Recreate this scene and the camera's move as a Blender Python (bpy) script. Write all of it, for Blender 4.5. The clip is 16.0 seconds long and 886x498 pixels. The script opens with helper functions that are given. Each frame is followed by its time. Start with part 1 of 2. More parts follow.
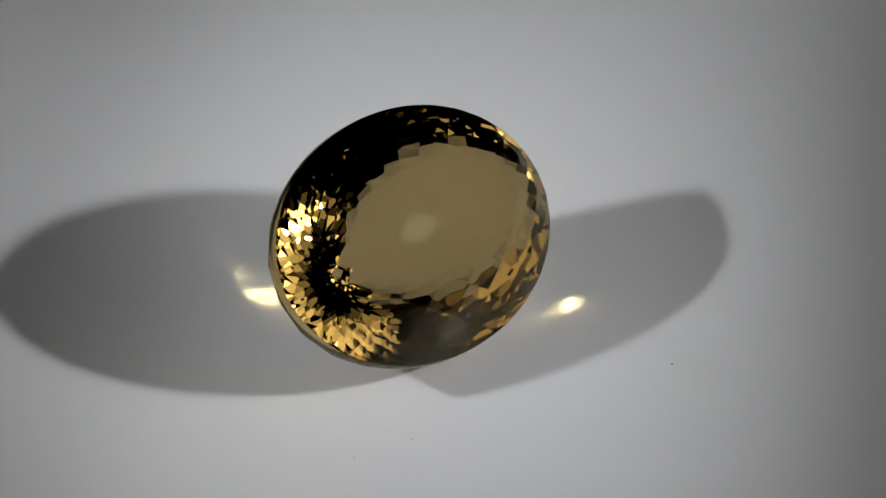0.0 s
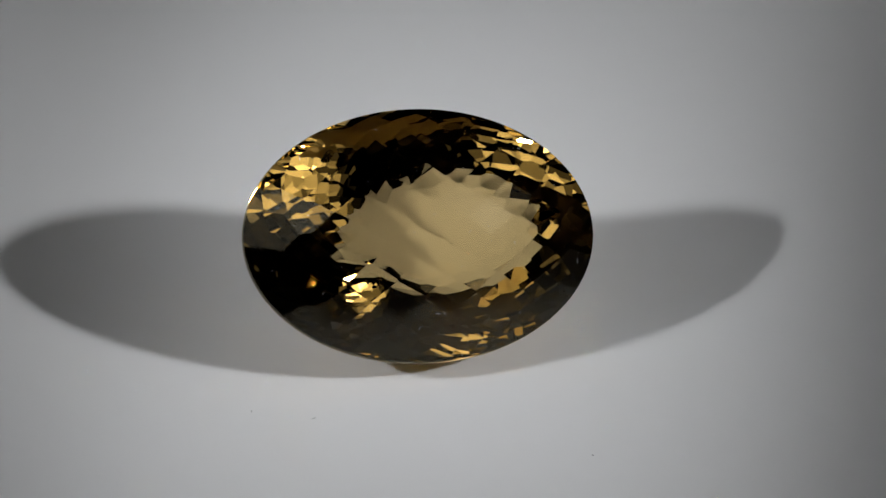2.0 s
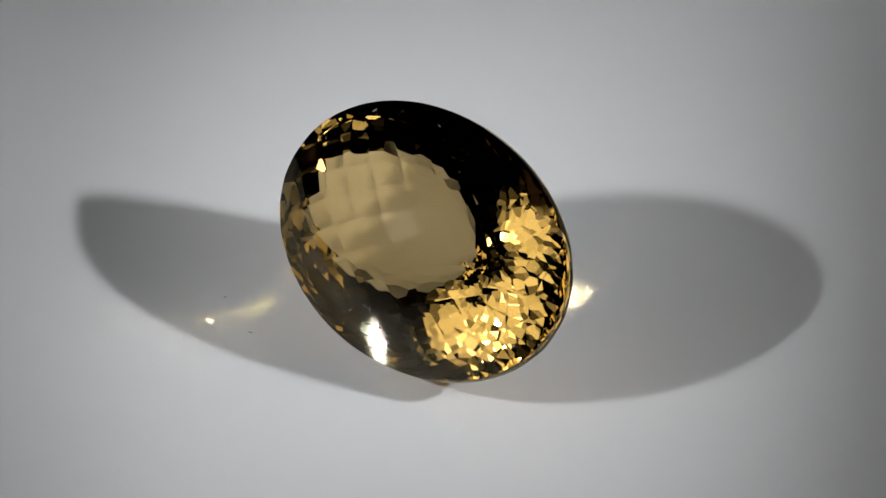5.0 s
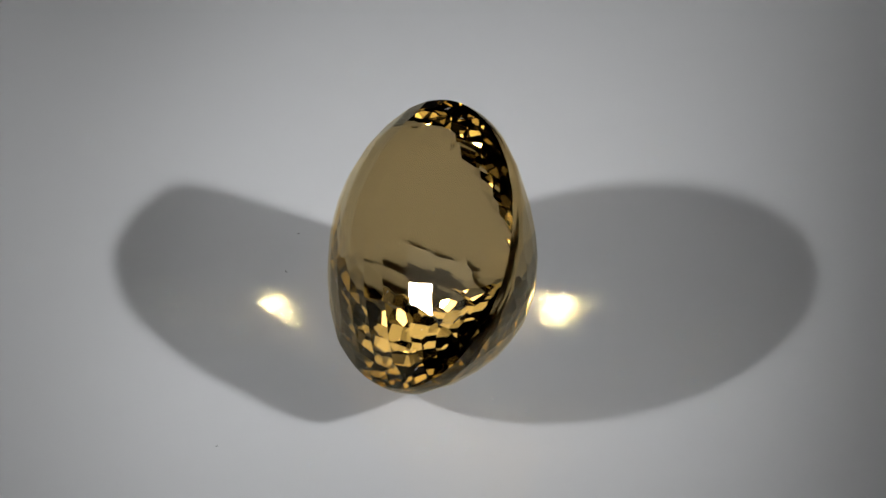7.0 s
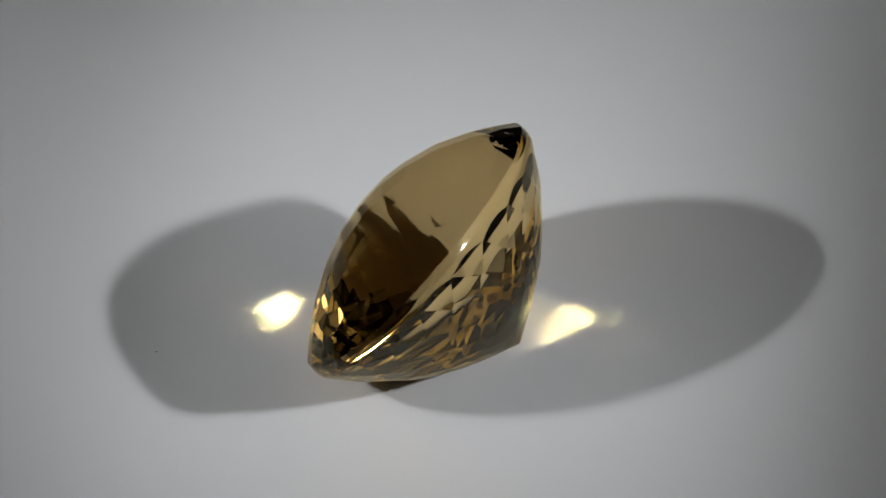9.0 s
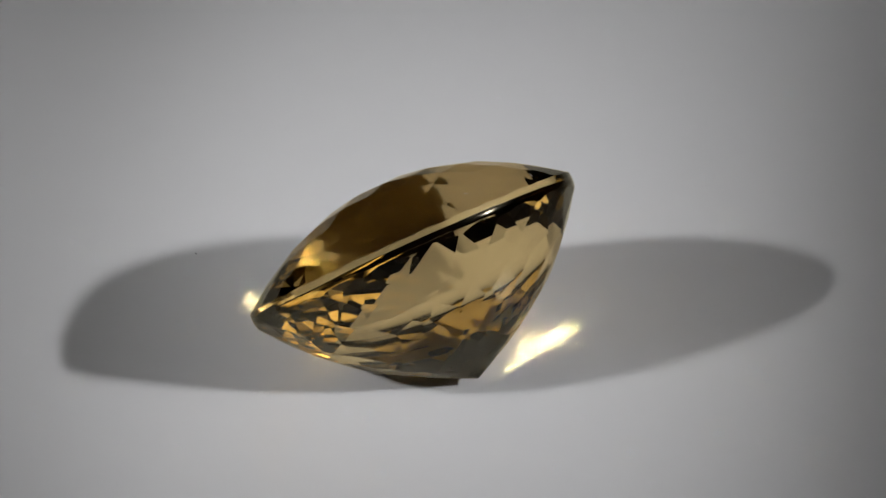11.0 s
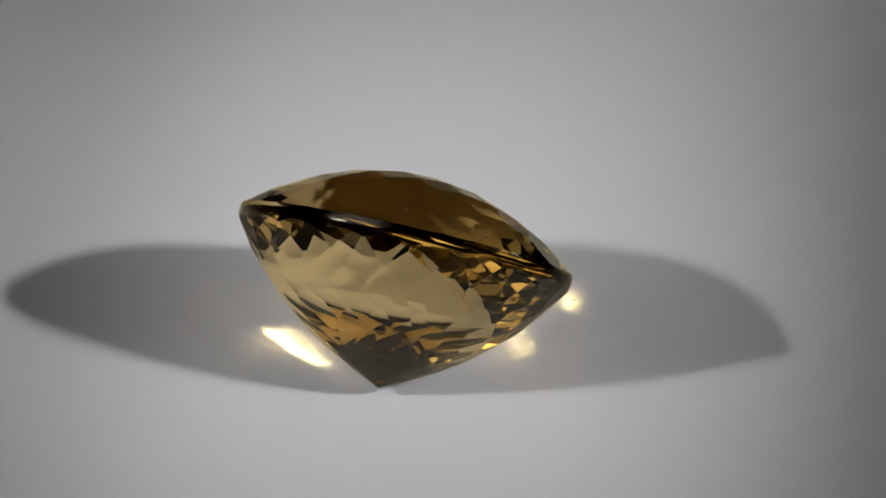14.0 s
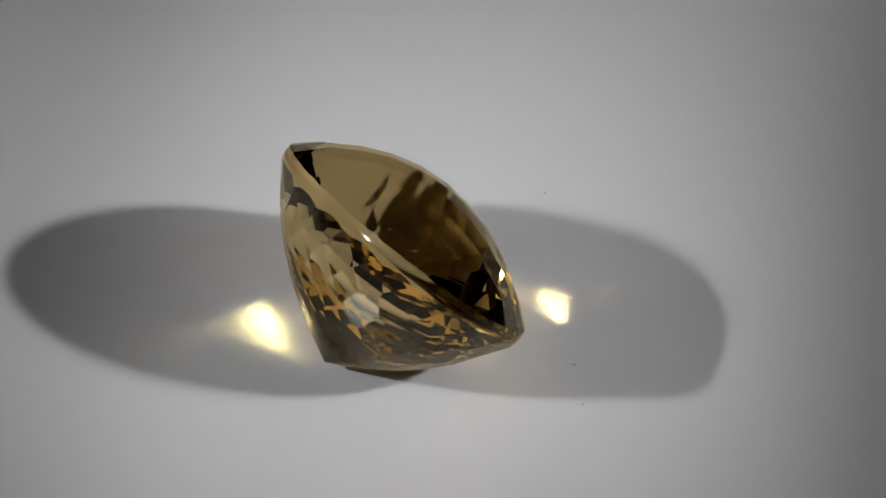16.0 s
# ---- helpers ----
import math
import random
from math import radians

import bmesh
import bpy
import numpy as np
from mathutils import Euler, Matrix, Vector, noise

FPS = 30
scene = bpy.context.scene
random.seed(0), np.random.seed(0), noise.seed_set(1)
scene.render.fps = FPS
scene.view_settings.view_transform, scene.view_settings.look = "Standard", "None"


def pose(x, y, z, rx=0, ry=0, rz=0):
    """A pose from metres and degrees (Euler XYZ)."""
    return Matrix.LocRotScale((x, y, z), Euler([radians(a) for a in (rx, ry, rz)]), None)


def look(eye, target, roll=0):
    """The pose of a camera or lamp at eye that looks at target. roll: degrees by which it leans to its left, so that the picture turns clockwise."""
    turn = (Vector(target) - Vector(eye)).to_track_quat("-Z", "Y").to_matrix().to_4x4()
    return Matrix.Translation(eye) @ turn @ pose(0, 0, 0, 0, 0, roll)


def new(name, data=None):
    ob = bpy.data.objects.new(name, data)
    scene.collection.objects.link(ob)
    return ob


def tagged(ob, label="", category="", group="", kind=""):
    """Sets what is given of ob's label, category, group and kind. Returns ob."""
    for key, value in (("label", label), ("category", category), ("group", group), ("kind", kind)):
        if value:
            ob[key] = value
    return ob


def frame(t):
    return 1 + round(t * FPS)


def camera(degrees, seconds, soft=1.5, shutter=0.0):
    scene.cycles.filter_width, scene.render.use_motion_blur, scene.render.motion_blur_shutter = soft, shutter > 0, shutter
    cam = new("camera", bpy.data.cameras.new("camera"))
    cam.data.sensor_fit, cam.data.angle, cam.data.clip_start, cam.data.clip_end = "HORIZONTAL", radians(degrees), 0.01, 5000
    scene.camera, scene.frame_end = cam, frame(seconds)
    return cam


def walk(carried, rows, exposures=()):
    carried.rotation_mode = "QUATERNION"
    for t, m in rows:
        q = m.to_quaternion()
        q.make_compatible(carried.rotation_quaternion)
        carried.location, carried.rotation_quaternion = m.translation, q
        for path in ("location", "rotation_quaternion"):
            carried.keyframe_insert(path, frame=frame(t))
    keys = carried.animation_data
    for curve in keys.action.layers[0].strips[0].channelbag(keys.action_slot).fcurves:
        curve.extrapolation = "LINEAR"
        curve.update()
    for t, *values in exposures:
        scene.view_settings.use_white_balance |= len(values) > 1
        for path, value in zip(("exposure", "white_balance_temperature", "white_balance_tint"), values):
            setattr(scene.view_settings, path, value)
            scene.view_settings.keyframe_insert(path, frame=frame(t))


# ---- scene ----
MM = 0.001

# ---------------------------------------------------------------- camera
cam = camera(8.144, 16.0)
AIM, TILT, AWAY = Vector((1.6245 * MM, 7.5751 * MM, 0)), radians(38.2559), 358.8978 * MM
VIEW = look(AIM + AWAY * Vector((0, -math.cos(TILT), math.sin(TILT))), AIM, -1.2773)
walk(cam, [(0.0, VIEW), (16.0, VIEW)], exposures=[
    (0.0, 0.0, 6350, 10), (1.0, 0.0, 6350, 10), (2.0, 0.02, 6350, 10), (2.5, 0.12, 6350, 10), (3.5, 0.32, 6350, 10), (4.0, 0.33, 6350, 10),
    (5.5, 0.15, 6350, 10), (7.0, 0.0, 6350, 10), (9.5, 0.0, 6350, 10), (11.5, 0.0, 6450, 12), (16.0, 0.0, 6450, 12)])

# ---------------------------------------------------------------- world and lamps
world = bpy.data.worlds.new("dim_room")
world.use_nodes = True
world.node_tree.nodes["Background"].inputs[0].default_value = (0.9, 0.95, 1.0, 1)
world.node_tree.nodes["Background"].inputs[1].default_value = 0.02
scene.world = world


def spot(name, eye, target, watts, across, upright, radius, lean):
    """A spot lamp whose oval beam reaches that many radians from its middle, across and upright, and leans by so many."""
    data = bpy.data.lights.new(name, "SPOT")
    data.energy, data.spot_size, data.spot_blend = watts, 2 * across, 1.0
    data.shadow_soft_size = radius
    ob = new(name, data)
    ob.matrix_world = look(eye, target, math.degrees(lean)) @ Matrix.Diagonal((1, upright / across, 1, 1))
    return ob


LAMP_A = Vector((-0.249, -0.067, 0.170))
LAMP_B = Vector((0.320, -0.109, 0.213))
spot("softbox_core", LAMP_A, (0.0062, 0.0155, 0), 5.4, 0.1885, 0.0170, 0.0130, -0.247)
spot("softbox_core", LAMP_B, (-0.0084, 0.0044, 0), 9.5, 0.1115, 0.0185, 0.0160, 0.189)
scene.cycles.blur_glossy = 0.0
scene.cycles.sample_clamp_indirect = 0.0


# ---------------------------------------------------------------- materials
def material(name):
    m = bpy.data.materials.new(name)
    m.use_nodes = True
    nt = m.node_tree
    nt.nodes.clear()
    return m, nt.nodes, nt.links


def plain_material(name, low, high, scale, rough, bump=0.0, stretch=(1, 1, 1), specular=0.4):
    """Two colours mixed by noise at two scales, with a fine relief."""
    m, n, l = material(name)
    out, bsdf = n.new("ShaderNodeOutputMaterial"), n.new("ShaderNodeBsdfPrincipled")
    tc, mp = n.new("ShaderNodeTexCoord"), n.new("ShaderNodeMapping")
    mp.inputs["Scale"].default_value = stretch
    big, fine = n.new("ShaderNodeTexNoise"), n.new("ShaderNodeTexNoise")
    big.inputs["Scale"].default_value, big.inputs["Detail"].default_value = scale, 4
    fine.inputs["Scale"].default_value, fine.inputs["Detail"].default_value = scale * 14, 6
    mix, ramp = n.new("ShaderNodeMix"), n.new("ShaderNodeMix")
    mix.data_type = "FLOAT"
    mix.inputs[0].default_value = 0.35
    ramp.data_type = "RGBA"
    ramp.inputs[6].default_value, ramp.inputs[7].default_value = (*low, 1), (*high, 1)
    l.new(tc.outputs["Object"], mp.inputs["Vector"])
    for t in (big, fine):
        l.new(mp.outputs["Vector"], t.inputs["Vector"])
    l.new(big.outputs["Fac"], mix.inputs[2])
    l.new(fine.outputs["Fac"], mix.inputs[3])
    l.new(mix.outputs[0], ramp.inputs[0])
    l.new(ramp.outputs[2], bsdf.inputs["Base Color"])
    bsdf.inputs["Roughness"].default_value = rough
    bsdf.inputs["Specular IOR Level"].default_value = specular
    if bump:
        b = n.new("ShaderNodeBump")
        b.inputs["Strength"].default_value, b.inputs["Distance"].default_value = bump, 0.0002
        l.new(fine.outputs["Fac"], b.inputs["Height"])
        l.new(b.outputs["Normal"], bsdf.inputs["Normal"])
    l.new(bsdf.outputs[0], out.inputs[0])
    return m


def gem_material(name, tint, rough):
    """Clear quartz: what goes in or out takes the tint, what glances off a facet stays nearly white."""
    m, n, l = material(name)
    out, mix, fres = n.new("ShaderNodeOutputMaterial"), n.new("ShaderNodeMixShader"), n.new("ShaderNodeFresnel")
    inward, gloss = n.new("ShaderNodeBsdfRefraction"), n.new("ShaderNodeBsdfGlossy")
    inward.distribution = gloss.distribution = "GGX"
    inward.inputs["Color"].default_value, gloss.inputs["Color"].default_value = (*tint, 1), (0.97, 0.885, 0.655, 1)
    inward.inputs["IOR"].default_value = fres.inputs["IOR"].default_value = 1.55
    inward.inputs["Roughness"].default_value = gloss.inputs["Roughness"].default_value = rough
    l.new(fres.outputs[0], mix.inputs[0])
    l.new(inward.outputs[0], mix.inputs[1])
    l.new(gloss.outputs[0], mix.inputs[2])
    l.new(mix.outputs[0], out.inputs[0])
    return m


M_DISC = plain_material("white_gloss_acrylic", (0.78, 0.78, 0.785), (0.84, 0.84, 0.84), 30, 0.065, 0.004, specular=0.5)
M_TABLE = plain_material("dark_table", (0.03, 0.03, 0.032), (0.05, 0.05, 0.05), 8, 0.6)
M_WALL = plain_material("charcoal_wall", (0.02, 0.02, 0.022), (0.03, 0.03, 0.03), 3, 0.9)
M_FLOOR = plain_material("dark_floor", (0.03, 0.028, 0.026), (0.05, 0.045, 0.04), 5, 0.7)
M_GEM = gem_material("golden_brown_quartz", (0.895, 0.768, 0.512), 0.0)
M_GIRDLE = gem_material("golden_brown_quartz_girdle", (0.895, 0.768, 0.512), 0.05)
M_FLUFF = plain_material("pale_dust", (0.45, 0.43, 0.40), (0.7, 0.68, 0.64), 900, 0.9)
M_LINT = plain_material("dark_lint", (0.05, 0.045, 0.04), (0.12, 0.11, 0.1), 900, 0.9)


def glow_material(name, color, glow, reach, core, core_reach, core_at):
    """Lit fabric: a wide soft glow round the small hot middle that the lamp behind it gives."""
    m, n, l = material(name)
    out, em, add = n.new("ShaderNodeOutputMaterial"), n.new("ShaderNodeEmission"), n.new("ShaderNodeMath")
    tc = n.new("ShaderNodeTexCoord")
    for k, (inner, outer, level) in enumerate(((0.1 * reach, reach, glow), (0.3 * core_reach, core_reach, core))):
        dist = n.new("ShaderNodeVectorMath")
        dist.operation = "DISTANCE"
        dist.inputs[1].default_value = (core_at[0] * k, core_at[1] * k, 0)
        l.new(tc.outputs["Object"], dist.inputs[0])
        fall = n.new("ShaderNodeMapRange")
        fall.interpolation_type = "SMOOTHERSTEP"
        fall.inputs["From Min"].default_value, fall.inputs["From Max"].default_value = inner, outer
        fall.inputs["To Min"].default_value, fall.inputs["To Max"].default_value = level, 0.0
        l.new(dist.outputs["Value"], fall.inputs["Value"])
        l.new(fall.outputs[0], add.inputs[k])
    em.inputs["Color"].default_value = (*color, 1)
    l.new(add.outputs[0], em.inputs["Strength"])
    l.new(em.outputs[0], out.inputs[0])
    return m


M_GLOW_A = glow_material("lit_diffuser_fabric", (1.0, 0.99, 0.97), 1.15, 0.130, 5.0, 0.036, (-0.007, -0.080))
M_GLOW_B = glow_material("lit_diffuser_fabric_large", (1.0, 0.99, 0.97), 1.15, 0.165, 6.0, 0.053, (-0.036, -0.072))


# ---------------------------------------------------------------- mesh helpers
def part(name, bm, mat, parent=None, label=""):
    me = bpy.data.meshes.new(name)
    bm.to_mesh(me)
    bm.free()
    me.materials.append(mat)
    ob = new(name, me)
    if parent is not None:
        ob.parent = parent
    return tagged(ob, label)


def box_mesh(lo, hi, bevel=0.0):
    bm = bmesh.new()
    bmesh.ops.create_cube(bm, size=1)
    for v in bm.verts:
        v.co = [lo[i] + (v.co[i] + 0.5) * (hi[i] - lo[i]) for i in range(3)]
    if bevel:
        bmesh.ops.bevel(bm, geom=bm.edges[:], offset=bevel, segments=2, profile=0.5, affect="EDGES")
    return bm


# ---------------------------------------------------------------- setting
def build_room():
    r, h, w, down = 1.1, 1.5, 0.08, -0.76
    tagged(part("floor", box_mesh((-r, -r, down - w), (r, r, down)), M_FLOOR), "dark wooden floor of the dim room", "floor", kind="structure")
    tagged(part("ceiling", box_mesh((-r, -r, h), (r, r, h + w)), M_WALL), "charcoal ceiling of the dim room", "ceiling", kind="structure")
    for name, lo, hi in (("wall_north", (-r, r, down), (r, r + w, h)), ("wall_south", (-r, -r - w, down), (r, -r, h)),
                         ("wall_east", (r, -r, down), (r + w, r, h)), ("wall_west", (-r - w, -r, down), (-r, r, h))):
        tagged(part(name, box_mesh(lo, hi), M_WALL), "plain charcoal wall of the dim room", "wall", kind="structure")


def build_table():
    table = new("table")
    top = -0.0145
    part("tabletop", box_mesh((-0.3, -0.3, top - 0.03), (0.3, 0.45, top), 0.003), M_TABLE, table)
    for x in (-0.26, 0.26):
        for y in (-0.26, 0.41):
            part("leg", box_mesh((x - 0.025, y - 0.025, -0.76), (x + 0.025, y + 0.025, top - 0.03), 0.003), M_TABLE, table)
    tagged(table, "dark matte table under the turntable", "table")


def lathe(profile, steps):
    bm = bmesh.new()
    rings = [[bm.verts.new((r * math.cos(2 * math.pi * i / steps), r * math.sin(2 * math.pi * i / steps), z)) for i in range(steps)] for r, z in profile]
    for p, q in zip(rings, rings[1:]):
        for i in range(steps):
            j = (i + 1) % steps
            bm.faces.new((p[i], p[j], q[j], q[i]))
    bm.faces.new(rings[0][::-1])
    bm.faces.new(rings[-1])
    bmesh.ops.recalc_face_normals(bm, faces=bm.faces[:])
    return bm


def build_turntable():
    base = new("turntable")
    part("platter", lathe([(0.061, -0.006), (0.062, -0.005), (0.062, -0.001), (0.061, 0.0)], 128), M_DISC, base, "round white glossy acrylic platter")
    part("foot", lathe([(0.045, -0.0145), (0.046, -0.0135), (0.046, -0.0065), (0.045, -0.0060)], 64), M_TABLE, base, "low dark motor foot")
    return tagged(base, "slowly turning turntable with a white platter", "turntable")


# ---------------------------------------------------------------- the stone
LONG, SHORT, RIM = 10.0, 7.1966, 0.32
ROUND = 1.6
CROWN_H, PAV_H = 3.715, 7.78
CULET = (-0.4235, -0.2396)


def crown_point(r, a):
    return Vector((LONG * r * math.cos(a), SHORT * r * math.sin(a), RIM + CROWN_H * (1 - abs(r) ** 2.0285)))


def pavilion_point(r, a):
    z = 0.583 * (1 - r) + 0.417 * (1 - r ** 3)
    return Vector((LONG * r * math.cos(a) + CULET[0] * (1 - r), SHORT * r * math.sin(a) + CULET[1] * (1 - r), -RIM - PAV_H * z))


def tangent(f, r, a):
    """Touching point and outward normal of a curved surface."""
    d = 0.004
    p = f(r, a)
    n = (f(r + d, a) - f(r - d, a)).cross(f(r, a + d) - f(r, a - d)).normalized()
    return p, n if n.dot(p) > 0 else -n


# the touching point, the way it faces, the part (0 crown, 2 pavilion), and how far it stands proud
REGROUND = (((6.361, 0.998, 2.505), (0.4265, 0.1345, 0.8945), 0, 0.03), ((1.986, -6.723, 0.651), (0.1671, -0.6227, 0.7645), 0, 0.108),
            ((-7.95, -0.206, 1.701), (-0.5608, 0.0536, 0.8262), 0, 0.0), ((-5.096, 0.151, 3.087), (-0.343, 0.004, 0.940), 0, 0.0),
            ((4.557, 4.231, -3.262), (0.3327, 0.7091, -0.6217), 2, 0.0), ((-1.303, 3.631, -5.199), (-0.1186, 0.713, -0.6911), 2, 0.0),
            ((-5.546, 3.57, -3.408), (-0.4133, 0.632, -0.6555), 2, 0.0))


def cut_planes():
    rnd = random.Random(7)
    planes = []
    # crown: a chequerboard of lozenges, broken into a ring of small facets at the rim
    half, lay = 0.143, radians(4)
    for i in range(-6, 14):
        for j in range(-9, 10):
            if (i + j) % 2:
                continue
            u = -0.51 + half * (i * math.cos(lay) - j * math.sin(lay))
            v = 0.02 + half * (i * math.sin(lay) + j * math.cos(lay))
            r = math.hypot(u, v)
            if 0.01 < r < 0.90:
                planes.append((*tangent(crown_point, r, math.atan2(v, u)), 0))
    for k in range(30):
        planes.append((*tangent(crown_point, 0.955, 2 * math.pi * (k + 0.5) / 30), 0))
    # pavilion: staggered rows of lozenges that run down to the culet
    rows, n = 9, 21
    for i in range(rows):
        r = 0.10 + 0.87 * i / (rows - 1)
        for k in range(n):
            planes.append((*tangent(pavilion_point, r, 2 * math.pi * (k + 0.5 * (i % 2)) / n), 2))
    # girdle: a rounded rim
    for k in range(96):
        a = 2 * math.pi * k / 96
        out = Vector((math.cos(a) / LONG, math.sin(a) / SHORT, 0)).normalized()
        for lift in (-16, -12, -8, -4, 0, 4, 8):
            t = radians(lift)
            p = Vector((LONG * math.cos(a), SHORT * math.sin(a), 0)) + out * (ROUND * (math.cos(t) - 1)) + Vector((0, 0, ROUND * math.sin(t)))
            planes.append((p, out * math.cos(t) + Vector((0, 0, math.sin(t))), 1))
    # a few lozenges are ground a little off their rows, and catch a lamp or its image in the glossy platter
    for near, tilted, tag, proud in REGROUND:
        row = min((row for row in planes if row[2] == tag), key=lambda row: (row[0] - Vector(near)).length)
        tilted = Vector(tilted).normalized()
        planes[planes.index(row)] = (row[0] + tilted * proud, tilted, tag + 10)
    done = []
    for p, nrm, tag in planes:
        if tag >= 10:
            tag -= 10
        elif tag != 1:
            nrm = (nrm + Vector([rnd.gauss(0, 0.008 if tag == 0 else 0.011) for _ in range(3)])).normalized()
        done.append((p, nrm, tag))
    return done


def build_gemstone():
    bm = bmesh.new()
    bmesh.ops.create_cube(bm, size=60)
    for p, nrm, tag in cut_planes():
        geom = bm.verts[:] + bm.edges[:] + bm.faces[:]
        cut = bmesh.ops.bisect_plane(bm, geom=geom, dist=1e-5, plane_co=p, plane_no=nrm, clear_outer=True)["geom_cut"]
        edges = [e for e in cut if isinstance(e, bmesh.types.BMEdge)]
        if len(edges) < 3:
            continue
        made = bmesh.ops.contextual_create(bm, geom=edges)["faces"]
        for f in made:
            f.material_index = tag
    bmesh.ops.recalc_face_normals(bm, faces=bm.faces[:])
    # facet edges are a hair rounded
    edges = [e for e in bm.edges if len(e.link_faces) == 2 and e.calc_length() > 0.25
             and e.link_faces[0].material_index == e.link_faces[1].material_index == 0]
    bmesh.ops.bevel(bm, geom=edges, offset=0.02, segments=1, profile=0.5, affect="EDGES", clamp_overlap=True)
    bm.normal_update()
    stone = new("gemstone")
    names = ("crown", "girdle", "pavilion")
    labels = ("domed crown cut in a chequerboard of lozenges", "polished rounded girdle", "deep pavilion cut in staggered lozenge rows")
    lean = Euler((radians(45.5635), 0, 0)).to_matrix() @ Euler((0, radians(9.1038), 0)).to_matrix()
    low = min((lean @ v.co).z for v in bm.verts)
    for tag in range(3):
        piece = bm.copy()
        bmesh.ops.delete(piece, geom=[f for f in piece.faces if f.material_index != tag], context="FACES")
        for f in piece.faces:
            f.material_index, f.smooth = 0, tag == 1
        bmesh.ops.scale(piece, vec=(MM, MM, MM), verts=piece.verts[:])
        part(names[tag], piece, M_GIRDLE if tag == 1 else M_GEM, stone, labels[tag])
    bm.free()
    tagged(stone, "faceted oval golden-brown gemstone leaning on its pavilion", "gemstone")
    seat = Matrix.Translation((0.2695 * MM, 0.5479 * MM, -low * MM)) @ lean.to_4x4()
    return stone, seat


def build_softbox(away, bearing, height, half, glow, label):
    """A square softbox over a lamp: lit fabric in front of a black tapered shell, on a stand."""
    b, h = radians(bearing), radians(height)
    m = look(Vector((math.cos(b) * math.cos(h), math.sin(b) * math.cos(h), math.sin(h))) * away, (0, 0.003, 0.006))
    box = new("softbox")
    box.matrix_world = m
    t = 0.006
    part("diffuser", box_mesh((-half, -half, -0.001), (half, half, 0.001)), glow, box, "glowing white diffuser fabric")
    for lo, hi in (((-half - t, half, -0.004), (half + t, half + t, 0.004)), ((-half - t, -half - t, -0.004), (half + t, -half, 0.004)),
                   ((-half - t, -half, -0.004), (-half, half, 0.004)), ((half, -half, -0.004), (half + t, half, 0.004))):
        part("frame_bar", box_mesh(lo, hi, 0.001), M_TABLE, box)
    bm = box_mesh((-half - t, -half - t, 0.0045), (half + t, half + t, 0.10))
    for v in bm.verts:
        if v.co.z > 0.05:
            v.co.x, v.co.y = v.co.x * 0.4, v.co.y * 0.4
    part("shell", bm, M_TABLE, box, "black tapered softbox shell")
    tagged(box, label, "softbox", group="softboxes beside the turntable")
    place = m @ Vector((0, 0, 0.06))
    stand = new("light_stand")
    pole = lathe([(0.008, -0.745), (0.008, place.z - 0.03), (0.004, place.z - 0.012)], 20)
    away = Vector((place.x, place.y, 0)).normalized() * 0.07
    bmesh.ops.translate(pole, vec=(place.x + away.x, place.y + away.y, 0), verts=pole.verts[:])
    part("pole", pole, M_TABLE, stand)
    foot = lathe([(0.09, -0.76), (0.09, -0.752), (0.02, -0.745)], 40)
    bmesh.ops.translate(foot, vec=(place.x + away.x, place.y + away.y, 0), verts=foot.verts[:])
    part("base", foot, M_TABLE, stand)
    tagged(stand, "black stand carrying a softbox", "light stand", group="light stands")


build_softbox(0.35, 197, 48, 0.130, M_GLOW_A, "small square softbox with glowing white fabric")
build_softbox(0.45, -13, 42, 0.165, M_GLOW_B, "larger square softbox with glowing white fabric")
build_room()
build_table()
turntable = build_turntable()
gemstone, gem_seat = build_gemstone()


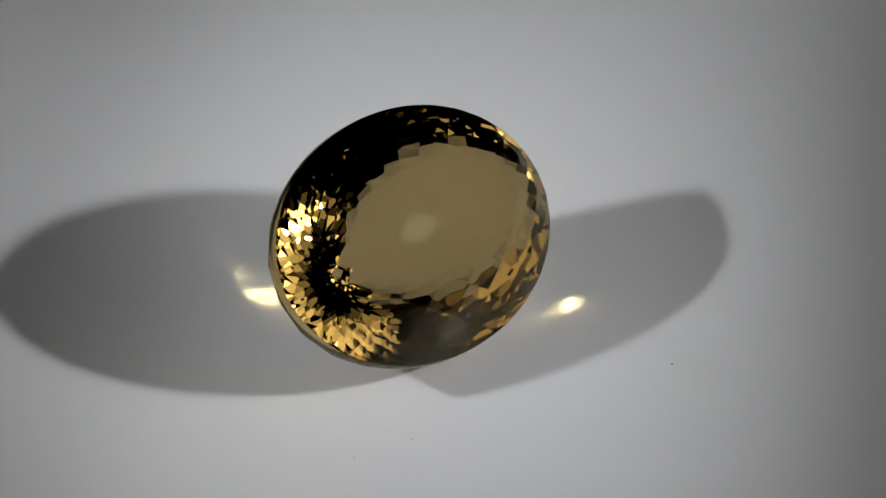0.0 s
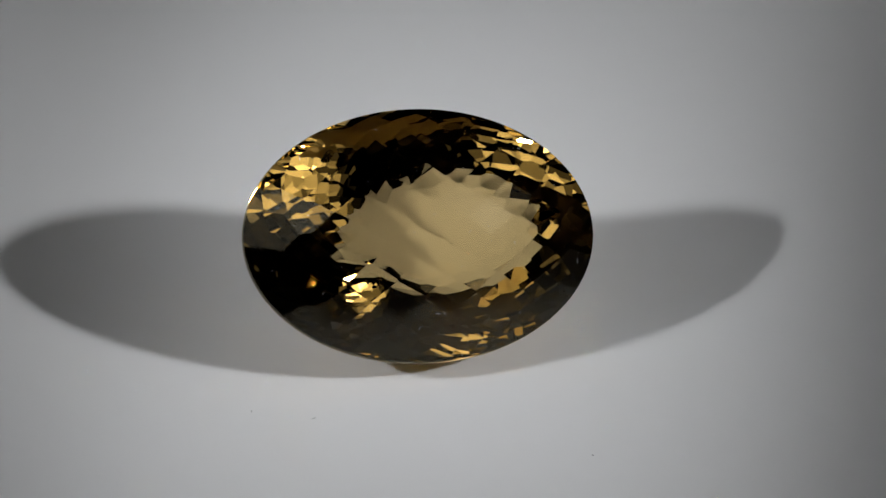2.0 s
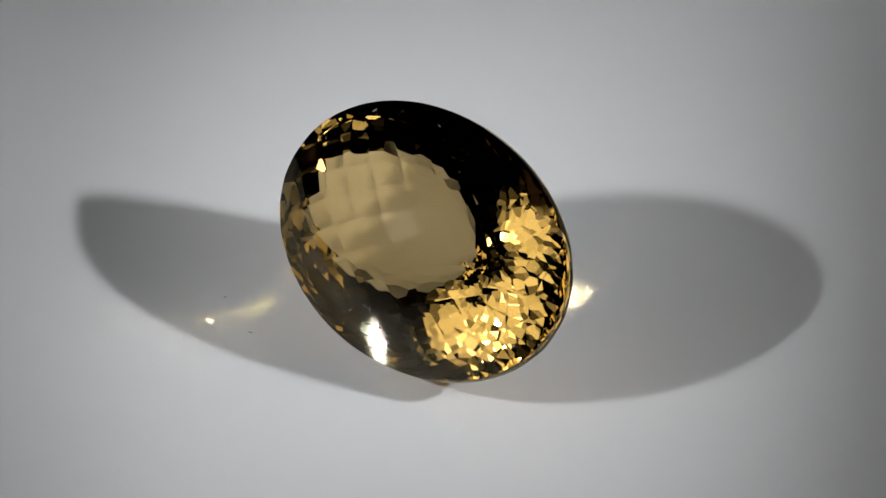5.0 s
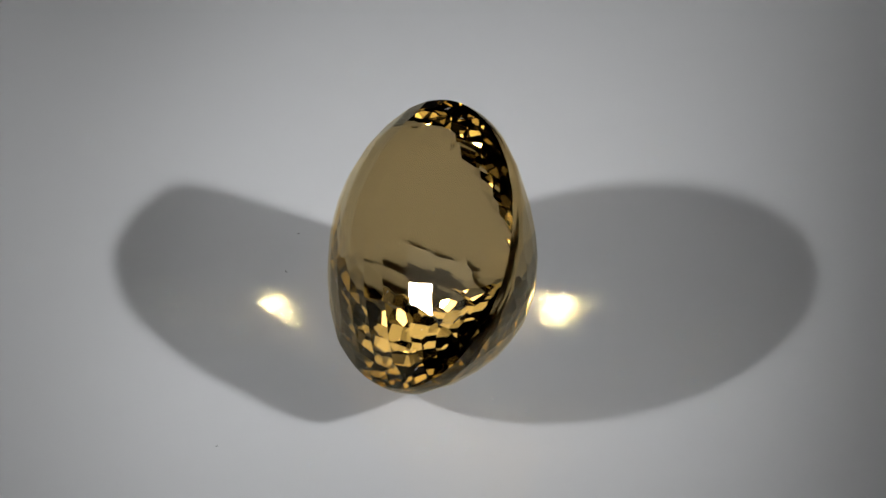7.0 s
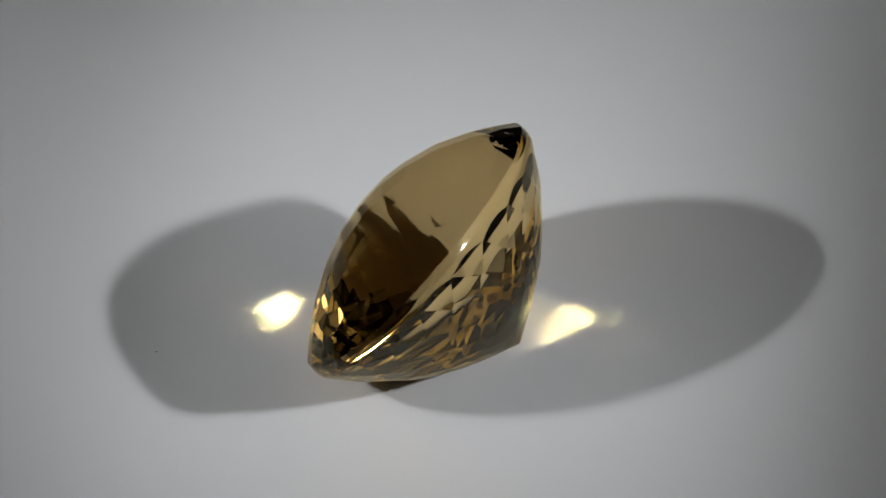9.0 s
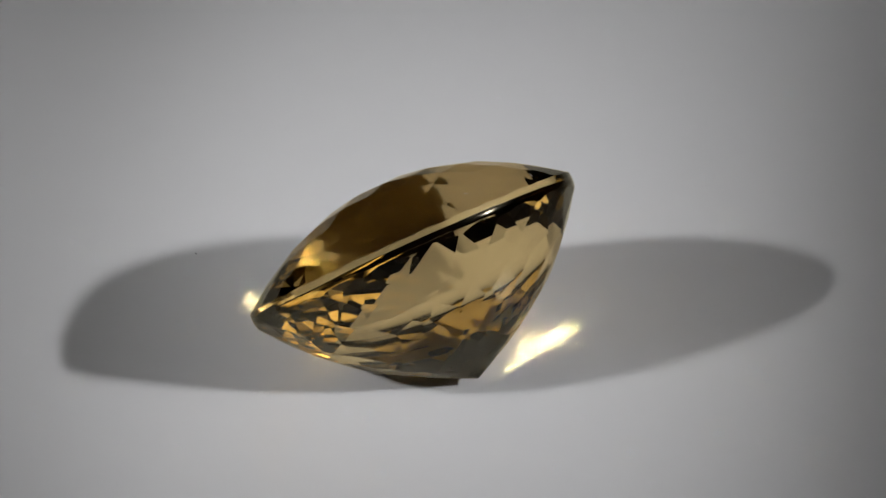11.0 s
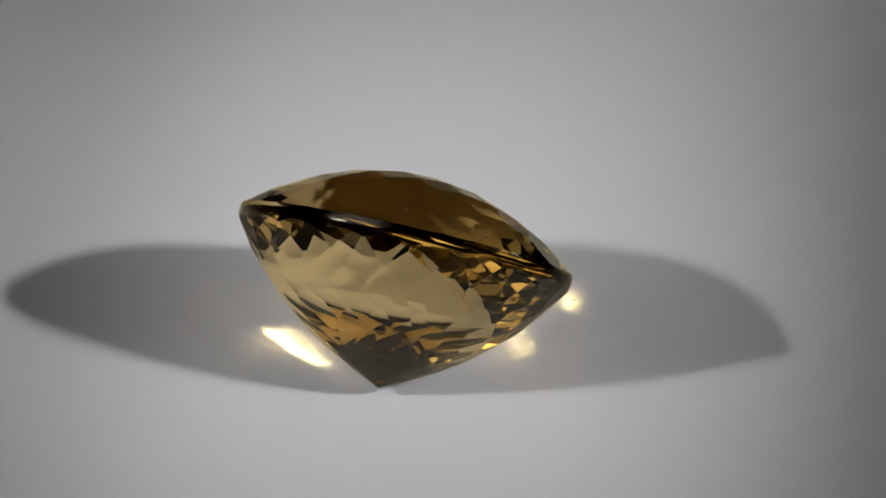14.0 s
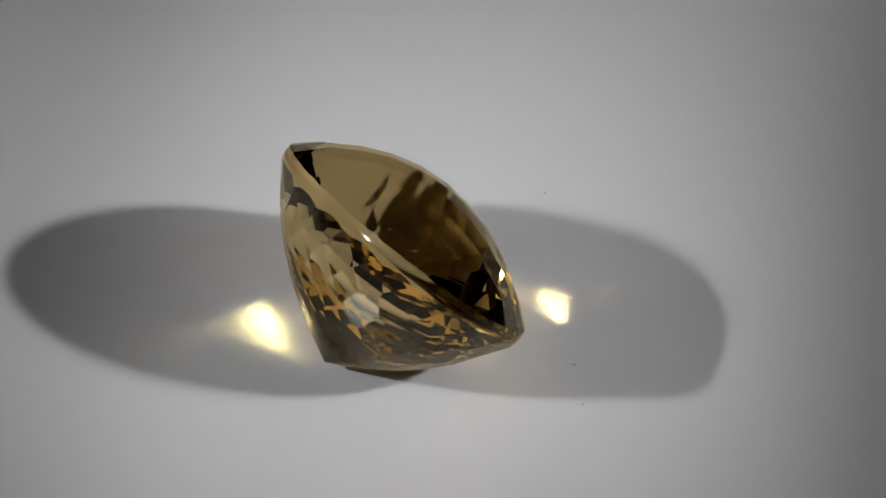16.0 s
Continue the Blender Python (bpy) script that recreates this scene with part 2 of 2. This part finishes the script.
# ---------------------------------------------------------------- lint and dust
def fibre(bm, at, along, length, thick, bow):
    """A bent thread of six-sided rings."""
    along = along.normalized()
    side = along.cross(Vector((0.31, 0.2, 0.93))).normalized()
    up = side.cross(along)
    rings = []
    for i in range(6):
        f = i / 5 - 0.5
        c = at + along * (length * f) + side * (bow * (0.25 - f * f))
        w = thick * (1 - 1.6 * f * f)
        rings.append([bm.verts.new(c + (side * math.cos(k * math.pi / 3) + up * math.sin(k * math.pi / 3)) * w) for k in range(6)])
    for p, q in zip(rings, rings[1:]):
        for k in range(6):
            bm.faces.new((p[k], p[(k + 1) % 6], q[(k + 1) % 6], q[k]))
    bm.faces.new(rings[0][::-1])
    bm.faces.new(rings[-1])


def build_lint(length, thick, bow):
    bm = bmesh.new()
    fibre(bm, Vector((0, 0, thick)), Vector((1, 0.2, 0)), length, thick, bow)
    return tagged(part("lint", bm, M_LINT), "tiny dark lint fibre lying on the white platter", "lint", group="lint on the platter")


LINT = ((-6.1 * MM, -7.17 * MM, 20, 0.26 * MM, 0.016 * MM, 0.09 * MM), (-9.56 * MM, -6.33 * MM, 70, 0.13 * MM, 0.022 * MM, 0.02 * MM),
        (9.18 * MM, -11.56 * MM, 110, 0.15 * MM, 0.020 * MM, 0.03 * MM))
lints = [(build_lint(*row[3:]), pose(row[0], row[1], 0, 0, 0, row[2])) for row in LINT]


def build_dust(seed, count, mat, longest, label):
    """Specks and short fibres on the polished crown."""
    rnd = random.Random(seed)
    bm = bmesh.new()
    for _ in range(count):
        r, a = math.sqrt(rnd.random()) * 0.93, rnd.uniform(0, 2 * math.pi)
        p, n = tangent(crown_point, r, a)
        along = n.cross(Vector((rnd.gauss(0, 1), rnd.gauss(0, 1), rnd.gauss(0, 1))))
        length = longest * rnd.random() ** 2.5 + 0.03
        fibre(bm, (p + n * 0.02) * MM, along, length * MM, rnd.uniform(0.008, 0.019) * MM, rnd.uniform(-0.3, 0.3) * length * MM)
    return tagged(part("dust", bm, mat), label, "dust", kind="stuff")


dust = build_dust(3, 16, M_LINT, 0.28, "fine dark dust and fibres on the gemstone")
fluff = build_dust(5, 60, M_FLUFF, 0.35, "fine pale dust and fibres on the gemstone")


# ---------------------------------------------------------------- motion of the table and what lies on it
def turn(t):
    return Matrix.Rotation(radians(-6.6279 - 18.0052 * (t - 2.5)), 4, "Z")


def motions():
    times = [0.5 * i for i in range(33)]
    walk(turntable, [(t, turn(t)) for t in times])
    walk(gemstone, [(t, turn(t) @ gem_seat) for t in times])
    for specks in (dust, fluff):
        walk(specks, [(t, turn(t) @ gem_seat) for t in times])
    for lint, place in lints:
        walk(lint, [(t, turn(t) @ place) for t in times])


motions()
